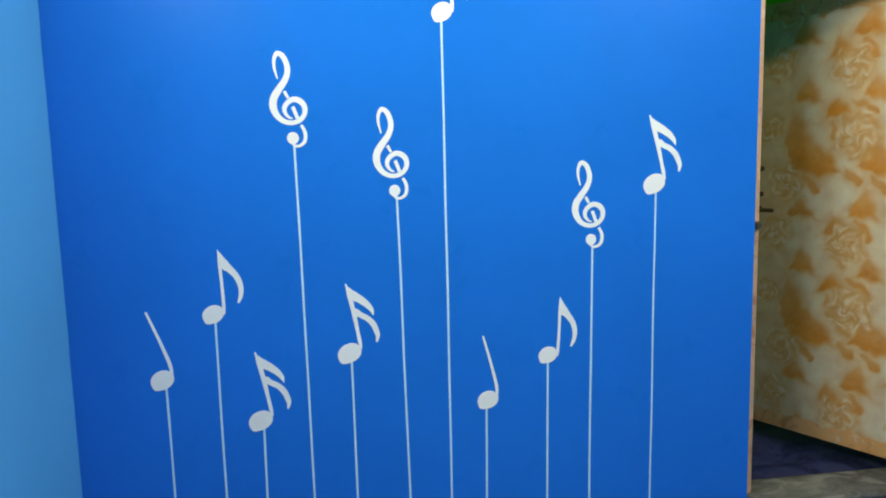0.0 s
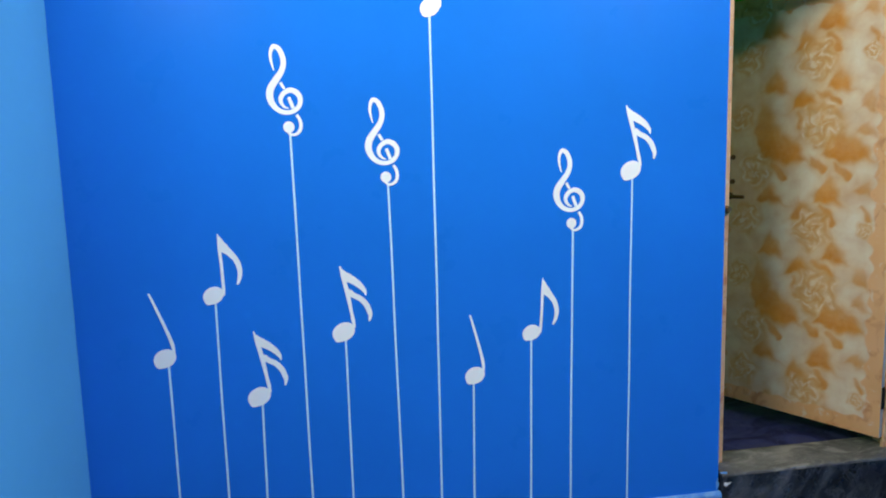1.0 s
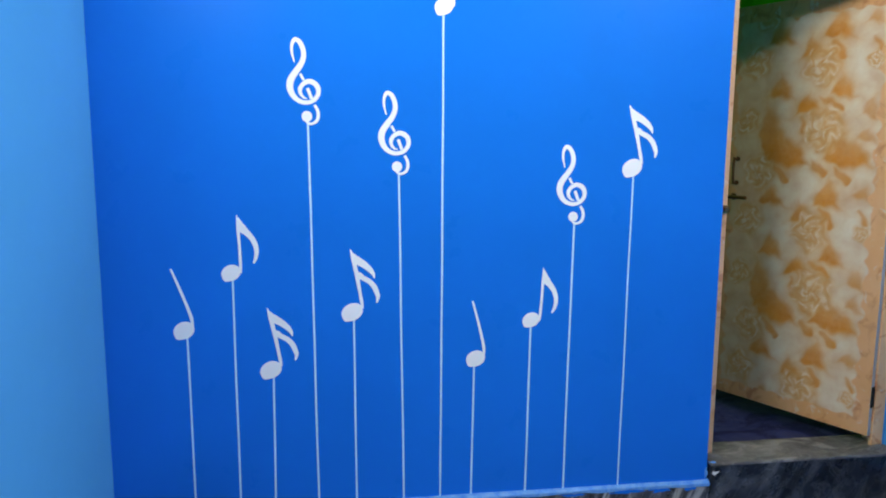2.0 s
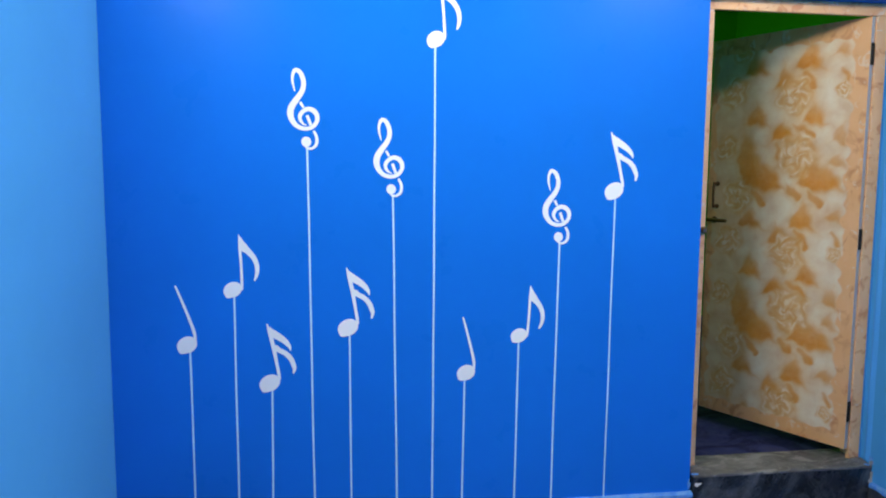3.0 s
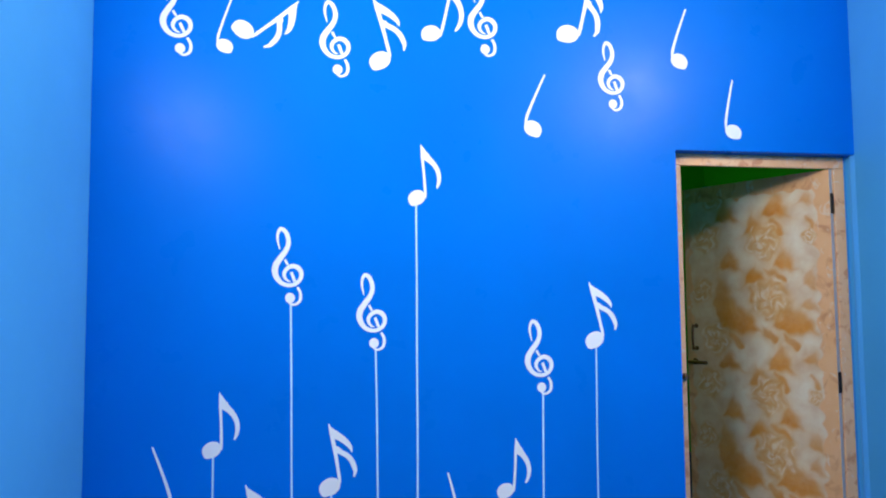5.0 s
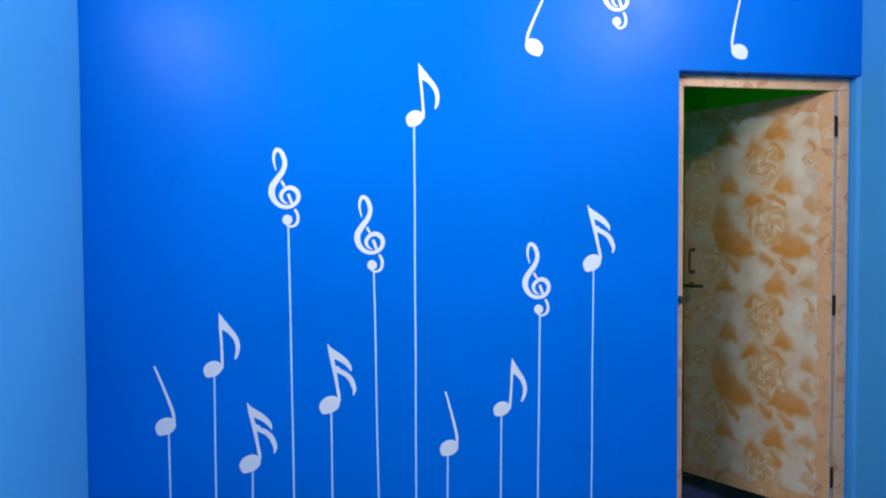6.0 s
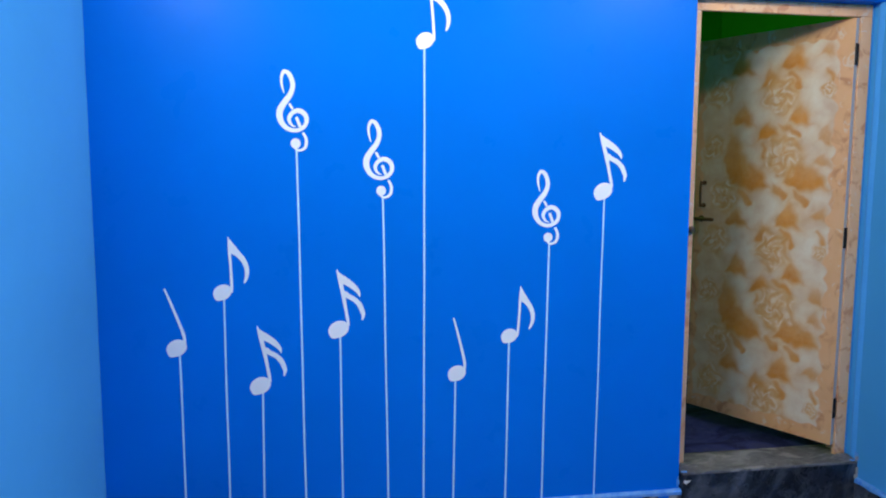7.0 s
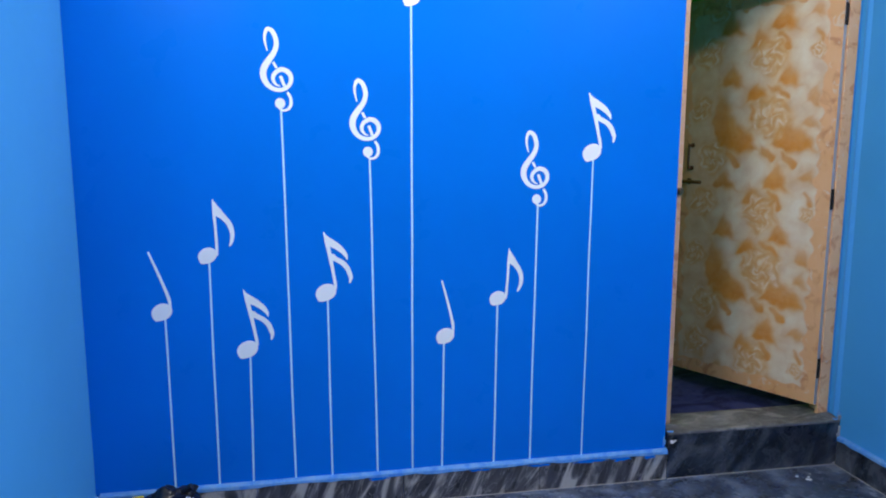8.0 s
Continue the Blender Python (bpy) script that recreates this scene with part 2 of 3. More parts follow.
# skirting: marble slabs with a painted ledge on top
def skirting(name, start, along, length, inward, pieces, slab=SKIRT_STONE):
    """Slabs 15 mm thick and 128 mm high, and a paint-splashed mortar ledge above them."""
    along, inward = Vector(along), Vector(inward)
    root = tagged(new(name), "dark marble skirting with a pale blue painted ledge", "baseboard", kind="structure")
    step = length / pieces
    for i in range(pieces):
        a = Vector(start) + along * (i * step + 0.0012) - inward * 0.002
        b = Vector(start) + along * ((i + 1) * step - 0.0012) + inward * 0.015
        lo = [min(p, q) for p, q in zip(a, b)]
        hi = [max(p, q) for p, q in zip(a, b)]
        part("skirting_slab", box((lo[0], lo[1], 0.001), (hi[0], hi[1], 0.127), 0.0015), slab, root)
    ledge = bmesh.new()
    n = max(8, int(length / 0.05))
    rows = []
    for i in range(n + 1):
        p = Vector(start) + along * (length * i / n)
        w = 0.019 + 0.003 * noise.noise((i * 0.37, length, 0.3))
        low = 0.124 + 0.009 * noise.noise((i * 0.61, length, 4.3))
        top = 0.146 + 0.003 * noise.noise((i * 0.29, length, 8.1))
        rows.append([ledge.verts.new(p + inward * d + Vector((0, 0, z))) for d, z in
                     ((-0.004, low), (w, low), (w, 0.136), (w * 0.7, 0.142), (-0.004, top))])
    for r, s in zip(rows, rows[1:]):
        for k in range(5):
            ledge.faces.new((r[k], r[(k + 1) % 5], s[(k + 1) % 5], s[k]))
    ledge.faces.new(rows[0])
    ledge.faces.new(rows[-1][::-1])
    bmesh.ops.recalc_face_normals(ledge, faces=ledge.faces[:])
    part("painted_ledge", ledge, LEDGE_BLUE, root, "pale blue painted mortar ledge")
    return root


skirting("baseboard", (0.016, 0, 0), (1, 0, 0), DOOR_X - 0.008, (0, -1, 0), 4)
skirting("baseboard", (W, -0.022, 0), (0, -1, 0), 4.2, (-1, 0, 0), 7, STEP_STONE)
skirting("baseboard", (0, -0.022, 0), (0, -1, 0), 4.2, (1, 0, 0), 7)

# the step up into the doorway
step = tagged(new("doorway_step"), "dark marble step with a dusty tread in the doorway", "step", kind="structure")
part("riser", box((DOOR_X + 0.010, -0.016, 0.0), (W - 0.001, 0.19, TREAD - 0.011), 0.003), STEP_STONE, step, "dark streaked marble riser")


def worn_tread(x0, x1, y0, y1, top):
    """A dusty stone tread: uneven top, chipped front edge, mortar heaped against the feet of the frame."""
    bm = bmesh.new()
    nx, ny = 110, 26
    rows = []
    for j in range(ny + 1):
        row = []
        for i in range(nx + 1):
            x, y = x0 + (x1 - x0) * i / nx, y0 + (y1 - y0) * j / ny
            front = math.exp(-((y - y0) / 0.010) ** 2)
            z = top + 0.0022 * noise.noise((x * 9, y * 9, 2)) + 0.0012 * noise.noise((x * 34, y * 34, 5))
            z -= front * max(0.0, 0.004 + 0.010 * noise.noise((x * 11, 0, 7)))
            heap = 0.016 * math.exp(-((x - x0 - 0.045) / 0.05) ** 2 - ((y - 0.052) / 0.030) ** 2)
            heap += 0.013 * math.exp(-((x - x1 + 0.030) / 0.045) ** 2 - ((y - 0.052) / 0.022) ** 2)
            z += heap * (1 + 0.5 * noise.noise((x * 40, y * 40, 9)))
            row.append(bm.verts.new((x, y + (0.003 * noise.noise((x * 17, 1, 3)) if j == 0 else 0.0), z)))
        rows.append(row)
    for r, s in zip(rows, rows[1:]):
        for i in range(nx):
            bm.faces.new((r[i], r[i + 1], s[i + 1], s[i])).smooth = True
    rim = rows[0] + [r[-1] for r in rows[1:]] + rows[-1][-2::-1] + [r[0] for r in rows[-2:0:-1]]
    low = [bm.verts.new((v.co.x, v.co.y, top - 0.012)) for v in rim]
    for k in range(len(rim)):
        n = (k + 1) % len(rim)
        bm.faces.new((rim[k], low[k], low[n], rim[n]))
    bm.faces.new(low)
    bmesh.ops.recalc_face_normals(bm, faces=bm.faces[:])
    return bm


part("tread", worn_tread(DOOR_X + 0.011, W - 0.0015, -0.0175, 0.196, TREAD), TREAD_STONE, step, "dusty grey marble tread with mortar at the frame")

# pale grout lines where stone meets stone
GROUT = paint("pale_grout", (0.46, 0.43, 0.39), 0.9)
grout = bmesh.new()
add_box(grout, (DOOR_X + 0.012, -0.0185, 0.0005), (W - 0.016, -0.0155, 0.004))
add_box(grout, (W - 0.009, -0.0215, 0.0005), (W - 0.0005, -0.0155, TREAD - 0.03))
add_box(grout, (0.017, -0.0175, 0.0005), (DOOR_X, -0.0148, 0.0032))
add_box(grout, (W - 0.0175, -3.0, 0.0005), (W - 0.0148, -0.024, 0.0032))
structure("grout", grout, GROUT, "pale grout line along the marble skirting", "trim")

# ---- the green room beyond ----
structure("floor_beyond", box((0.6, THICK + 0.027, -0.1), (4.6, 3.6, TREAD - 0.032)), GREEN_FLOOR, "dark blue polished marble floor beyond the door", "floor")
structure("wall_green_back", box((0.5, 3.6, 0), (4.7, 3.75, 3.2)), GREEN, "bright green painted wall beyond the door", "wall")
structure("wall_green_left", box((0.45, THICK, 0), (0.6, 3.6, 3.2)), GREEN, "bright green painted wall beyond the door", "wall")
structure("wall_green_right", box((4.6, THICK, 0), (4.75, 3.6, 3.2)), GREEN, "bright green painted wall beyond the door", "wall")
near = bmesh.new()
add_box(near, (0.6, THICK + 0.001, 0), (DOOR_X, THICK + 0.02, 3.1))
add_box(near, (W, THICK + 0.001, 0), (4.6, THICK + 0.02, 3.1))
add_box(near, (DOOR_X, THICK + 0.001, LINTEL + 0.01), (W, THICK + 0.02, 3.1))
structure("wall_green_front", near, GREEN, "bright green painted wall round the doorway", "wall")
structure("ceiling_beyond", box((0.5, THICK, 3.06), (4.7, 3.7, 3.2)), GREEN, "green painted ceiling beyond the door", "ceiling")

# ---- door frame and leaf ----
FY, FB = 0.062, 0.165                   # front and back of the frame
IN_L, IN_R, IN_TOP, OUT_R = 2.485, 3.255, 2.259, 3.309
door_frame = tagged(new("door_1"), "peach floral laminate door frame round an open door", "door frame", kind="structure")
part("jamb", box((DOOR_X + 0.001, FY, TREAD), (IN_L, FB, IN_TOP), 0.003), FRAME, door_frame)
hung = add_box(box((IN_R, FY, TREAD), (OUT_R, FY + 0.022, IN_TOP), 0.003), (IN_R + 0.034, FY + 0.021, TREAD), (OUT_R - 0.0002, FB, IN_TOP))
part("jamb", hung, FRAME, door_frame)
top = add_box(box((DOOR_X + 0.001, FY, IN_TOP + 0.0006), (OUT_R, FY + 0.022, LINTEL - 0.001), 0.003),
              (DOOR_X + 0.002, FY + 0.021, IN_TOP + 0.022), (OUT_R - 0.0002, FB, LINTEL - 0.0012))
part("head", top, FRAME, door_frame)
structure("trim", box((OUT_R + 0.0004, FY + 0.003, TREAD + 0.001), (W - 0.0005, FB, LINTEL - 0.001), 0.001), PALE_BLUE, "pale blue plaster margin beside the door frame", "trim")

LEAF_W, LEAF_T, LEAF_Z, LEAF_H = 0.789, 0.028, 0.052, 1.981
leaf = tagged(new("door_leaf"), "open door leaf in cream and orange floral laminate", "door")
leaf.matrix_basis = pose(3.2293, 0.060, TREAD, 0, 0, -62.5)
part("core", box((-LEAF_W, 0.0005, LEAF_Z), (0, LEAF_T, LEAF_Z + LEAF_H), 0.001), EDGE, leaf, "grey raw door core with bare edges")
PITCH = 0.0042                           # fineness of the printed face


# one repeat of the print, in metres from the free edge and below the top of the leaf
REPEAT = 0.765
# petals: tip, then the two ends of the broad base
PETALS = [((0.510, 0.077), (0.448, 0.181), (0.566, 0.193)), ((0.385, 0.189), (0.340, 0.270), (0.450, 0.279)), ((0.536, 0.366), (0.491, 0.448), (0.597, 0.455)),
          ((0.390, 0.452), (0.326, 0.530), (0.440, 0.500)), ((0.556, 0.640), (0.470, 0.742), (0.690, 0.764)), ((0.188, 0.484), (0.175, 0.715), (0.270, 0.735)),
          ((0.222, 0.590), (0.205, 0.752), (0.402, 0.768)), ((0.228, 0.115), (0.178, 0.187), (0.296, 0.196)), ((0.247, 0.360), (0.188, 0.438), (0.306, 0.449)),
          ((0.672, 0.095), (0.622, 0.140), (0.700, 0.150)), ((0.684, 0.470), (0.625, 0.540), (0.700, 0.560)), ((0.672, 0.600), (0.630, 0.650), (0.705, 0.660))]
# slim leaves: two ends and the width
LEAVES = [((0.474, 0.200), (0.538, 0.302), 0.058), ((0.442, 0.452), (0.552, 0.522), 0.044), ((0.422, 0.742), (0.498, 0.820), 0.056), ((0.530, 0.780), (0.602, 0.845), 0.060),
          ((0.240, 0.775), (0.308, 0.855), 0.060), ((0.355, 0.545), (0.385, 0.640), 0.035), ((0.655, 0.205), (0.690, 0.270), 0.036), ((0.405, 0.650), (0.450, 0.700), 0.030)]
ROSES = [(0.440, 0.318, 0.088), (0.468, 0.605, 0.100), (0.160, 0.815, 0.080), (0.120, 0.280, 0.075), (0.675, 0.308, 0.035), (0.085, 0.560, 0.060)]
rng = random.Random(4)


def ramped(v, lo, hi):
    t = np.clip((v - lo) / (hi - lo), 0, 1)
    return t * t * (3 - 2 * t)


def printed_face():
    """The laminate sheet of the leaf: a fine sheet that carries three print densities (petals, rose outlines, border)
    and a tan tone with painted shade.
    """
    nx, nz = int(LEAF_W / PITCH), int(LEAF_H / PITCH)
    u, v = np.meshgrid(np.linspace(0, LEAF_W, nx + 1), np.linspace(0, LEAF_H, nz + 1))
    uu = u - 0.014 + 0.006 * np.sin(v * 41 + 1) + 0.004 * np.sin(v * 93 + u * 37)
    vv = v + 0.006 * np.sin(u * 47 + 2) + 0.004 * np.sin(u * 101 + v * 29)
    ink, rose, bloom_shade = np.zeros_like(u), np.zeros_like(u), np.zeros_like(u)
    for n in range(-1, 3):
        for tip, left, right in PETALS:
            corners = [(p[0], p[1] + n * REPEAT) for p in (tip, right, left)]
            depth = np.full_like(u, 1.0)
            for (ax, ay), (bx, by) in zip(corners, corners[1:] + corners[:1]):
                side = math.hypot(bx - ax, by - ay)
                along = ((uu - ax) * (bx - ax) + (vv - ay) * (by - ay)) / side ** 2
                bulge = 0.10 * side * np.clip(along * (1 - along) * 4, 0, 1)
                depth = np.minimum(depth, ((bx - ax) * (vv - ay) - (by - ay) * (uu - ax)) / side + bulge)
            fall = np.clip((vv - corners[0][1]) / (corners[1][1] - corners[0][1]), 0, 1)
            blur = np.where(uu > tip[0], 0.020, 0.010)
            pale = 0.75 if tip[0] > 0.6 else 1.0
            ink = np.maximum(ink, pale * (0.5 + 0.5 * fall) * ramped(depth, -blur, blur * 1.2))
            bloom_shade = 1 - (1 - bloom_shade) * (1 - 0.6 * pale * ramped(depth, -0.050, 0.01))
        for (ax, ay), (bx, by), wide in LEAVES:
            ay, by = ay + n * REPEAT, by + n * REPEAT
            side = math.hypot(bx - ax, by - ay)
            along = ((uu - ax) * (bx - ax) + (vv - ay) * (by - ay)) / side ** 2
            ends = ramped(np.minimum(along, 1 - along), -0.10, 0.08)
            across = np.abs((bx - ax) * (vv - ay) - (by - ay) * (uu - ax)) / side
            half = wide * 0.75 * np.clip(along, 0, 1) ** 0.7 * np.clip(1 - along, 0, 1) ** 0.4
            ink = np.maximum(ink, (0.55 + 0.35 * np.clip(along, 0, 1)) * ends * ramped(half - across, -0.008, 0.010))
            bloom_shade = 1 - (1 - bloom_shade) * (1 - 0.5 * ends * ramped(half - across, -0.035, 0.005))
        for pu, pv, size in ROSES:
            x, z = uu - pu, pv + n * REPEAT - vv
            phase = rng.uniform(0, 6)
            r, a = np.hypot(x * 1.05, z) / size, np.arctan2(z, x)
            r = r * (1 + 0.10 * np.sin(5 * a + phase))
            inside = 1 - ramped(r, 0.90, 1.15)
            swirl = np.cos(2 * math.pi * (1.6 * r + 0.5 * a / math.pi + 0.30 * np.sin(3 * a + phase) * r + 0.15 * np.sin(5 * a - phase + 7 * r) + 0.10 * np.sin(9 * a + 11 * r)))
            ink = ink * (1 - 0.7 * inside) + 0.50 * inside * ramped(-swirl, 0.25, 0.95) * (1 - 0.4 * r.clip(0, 1))
            rose = np.maximum(rose, inside * ramped(swirl, 0.05, 0.95))
            bloom_shade = 1 - (1 - bloom_shade) * (1 - 0.85 * (1 - ramped(r, 0.8, 1.45)))
    # tan thickens towards the free edge to imitate the shade on that side
    bloom_shade = 1 - (1 - bloom_shade) * (1 - 0.55 * (1 - ramped(uu, 0.10, 0.34)))
    wave = 0.005 * np.sin(v * 31 + 1.5) + 0.005 * np.sin(v * 67) + 0.006 * np.abs(np.sin(v * 45)) + 0.005 * np.sin(u * 33 + 0.7) + 0.005 * np.sin(u * 71)
    edge = np.minimum(np.minimum(u + 0.028, LEAF_W - u), np.minimum(v, LEAF_H - v)) + wave
    rim = 1 - ramped(edge, 0.070, 0.079)
    ink, rose = ink * (1 - 0.8 * rim), rose * (1 - 0.85 * rim)
    verts = np.stack([u - LEAF_W, np.full_like(u, -0.0008), LEAF_Z + LEAF_H - v], -1).reshape(-1, 3)
    k = np.arange((nx + 1) * (nz + 1)).reshape(nz + 1, nx + 1)
    quads = np.stack([k[1:, :-1], k[1:, 1:], k[:-1, 1:], k[:-1, :-1]], -1).reshape(-1, 4)
    me = bpy.data.meshes.new("laminate_face")
    me.from_pydata(verts.tolist(), [], quads.tolist())
    layer = me.attributes.new("print", "FLOAT_COLOR", "POINT")
    layer.data.foreach_set("color", np.stack([ink, rose, rim, bloom_shade], -1).astype(np.float32).ravel())
    me.materials.append(LAMINATE)
    ob = new("laminate_face", me)
    ob.parent = leaf
    return tagged(ob, "cream laminate printed with orange petals and roses")


printed_face()

# hinges on the bare edge, lever handle with its plate, bolt keep on the jamb
for z in (0.185, 0.995, 1.825):
    flap = part("hinge", box((0.0005, 0.001, z), (0.004, LEAF_T - 0.002, z + 0.095), 0.0008), IRON, leaf, "dark iron butt hinge")
    part("knuckle", add_rod(bmesh.new(), (0.004, 0.004, z), (0.004, 0.004, z + 0.095), 0.0045), IRON, flap)
handle = bmesh.new()
bend = [(-0.732, -0.032, 1.158), (-0.732, -0.036, 1.185), (-0.732, -0.038, 1.225), (-0.732, -0.036, 1.265), (-0.732, -0.032, 1.292)]
for p, q in zip(bend, bend[1:]):
    add_rod(handle, p, q, 0.0065)
pull = part("pull", handle, BRONZE, leaf, "bronze bow pull on round mounts")
for z in (1.165, 1.285):
    mount = add_rod(bmesh.new(), (-0.732, 0.001, z), (-0.732, -0.004, z), 0.012, 18)
    part("mount", add_rod(mount, (-0.732, -0.003, z), (-0.732, -0.032, z), 0.006), BRONZE, pull)
lever = bmesh.new()
add_rod(lever, (-0.742, 0.001, 1.093), (-0.742, -0.005, 1.093), 0.017, 20)
add_rod(lever, (-0.742, -0.001, 1.093), (-0.742, -0.046, 1.093), 0.008)
add_rod(lever, (-0.757, -0.045, 1.093), (-0.652, -0.045, 1.093), 0.0095)
bmesh.ops.create_uvsphere(lever, u_segments=12, v_segments=8, radius=0.0098, matrix=Matrix.Translation((-0.652, -0.045, 1.093)))
part("lever", lever, BRONZE, leaf, "dark bronze lever")
keep = bmesh.new()
add_rod(keep, (IN_L - 0.012, FY + 0.002, 1.312), (IN_L - 0.012, FY - 0.010, 1.312), 0.016, 18)
add_rod(keep, (IN_L - 0.012, FY - 0.008, 1.312), (IN_L - 0.012, FY - 0.022, 1.312), 0.010, 18)
part("bolt_knob", keep, BRASS, door_frame, "small worn brass knob on the jamb")

# ---- painted music notes ----
def ribbon(bm, pts, widths, level, mapper=None):
    """A flat brush stroke along a smooth line, its width changing on the way."""
    p = [Vector((x, y, 0)) for x, y in pts]
    q = [p[0] * 2 - p[1]] + p + [p[-1] * 2 - p[-2]]
    line, wide = [], []
    for i in range(len(p) - 1):
        for k in range(5):
            t = k / 5
            a, b, c, d = q[i:i + 4]
            line.append(0.5 * (2 * b + (c - a) * t + (2 * a - 5 * b + 4 * c - d) * t * t + (3 * b - a - 3 * c + d) * t ** 3))
            wide.append(widths[i] * (1 - t) + widths[i + 1] * t)
    line.append(p[-1]), wide.append(widths[-1])
    rows = []
    for i, c in enumerate(line):
        way = (line[min(i + 1, len(line) - 1)] - line[max(i - 1, 0)]).normalized()
        side = Vector((-way.y, way.x, 0)) * wide[i] / 2
        pair = []
        for e in (c + side, c - side):
            x, z = mapper(e.x, e.y) if mapper else (e.x, e.y)
            pair.append(bm.verts.new((x, level, z)))
        rows.append(pair)
    return [bm.faces.new((a[0], b[0], b[1], a[1])) for a, b in zip(rows, rows[1:])]


LEVEL = -0.0016
# brush strokes of each sign: a line and its widths, with the head at 0, 0 and the tip one unit away
SIGNS = {
    "quarter": [([(-0.22, 0.975), (-0.12, 0.76), (0.015, 0.456), (0.112, 0.21), (0.143, 0.03)], [0.030, 0.038, 0.044, 0.052, 0.03])],
    "eighth": [([(0.07, 0.995), (0.10, 0.75), (0.135, 0.45), (0.163, 0.12), (0.17, 0.0)], [0.018, 0.05, 0.045, 0.05, 0.03]),
               ([(0.085, 0.955), (0.157, 0.785), (0.246, 0.705), (0.34, 0.606), (0.40, 0.49), (0.42, 0.38), (0.41, 0.276), (0.38, 0.183)],
                [0.03, 0.15, 0.105, 0.09, 0.082, 0.074, 0.06, 0.03])],
    "sixteenth": [([(-0.045, 0.998), (0.0, 0.85), (0.04, 0.70), (0.085, 0.50), (0.122, 0.31), (0.15, 0.17), (0.172, 0.06)],
                   [0.02, 0.06, 0.065, 0.06, 0.048, 0.055, 0.03]),
                  ([(-0.02, 0.945), (0.05, 0.84), (0.156, 0.775), (0.253, 0.70), (0.32, 0.617), (0.342, 0.545)], [0.03, 0.13, 0.11, 0.09, 0.06, 0.01]),
                  ([(0.065, 0.63), (0.10, 0.595), (0.16, 0.552), (0.265, 0.495), (0.348, 0.404), (0.396, 0.289), (0.406, 0.24), (0.39, 0.155)],
                   [0.05, 0.10, 0.08, 0.08, 0.082, 0.075, 0.058, 0.025])],
    "clef": [([(-0.173, 0.703), (-0.201, 0.812), (-0.201, 0.898), (-0.169, 0.959), (-0.115, 0.933), (-0.076, 0.851), (-0.071, 0.768), (-0.102, 0.682), (-0.162, 0.595), (-0.214, 0.509), (-0.225, 0.422), (-0.195, 0.34), (-0.13, 0.277), (-0.043, 0.255), (0.041, 0.281), (0.093, 0.346), (0.095, 0.422), (0.054, 0.476), (-0.011, 0.496), (-0.076, 0.463), (-0.11, 0.409), (-0.104, 0.355), (-0.067, 0.312), (-0.028, 0.301)],
              [0.013, 0.028, 0.035, 0.048, 0.054, 0.056, 0.058, 0.063, 0.071, 0.078, 0.076, 0.065, 0.054, 0.048, 0.048, 0.05, 0.056, 0.061, 0.056, 0.05, 0.048, 0.039, 0.026, 0.011]),
             ([(-0.108, 0.578), (-0.089, 0.543), (-0.067, 0.509)], [0.032, 0.032, 0.028]),
             ([(-0.026, 0.42), (-0.002, 0.361), (0.022, 0.301)], [0.037, 0.039, 0.037]),
             ([(0.056, 0.232), (0.091, 0.167), (0.097, 0.102), (0.078, 0.048), (0.032, 0.017), (-0.011, 0.019), (-0.058, 0.054)], [0.032, 0.037, 0.039, 0.037, 0.03, 0.028, 0.017])],
}
CLEF_TOP = (-0.173, 0.985)
NOTE_LABEL = {"quarter": "white painted quarter note on blue wall", "eighth": "white painted eighth note with one flag",
              "sixteenth": "white painted sixteenth note with two flags", "clef": "white painted treble clef on blue wall"}


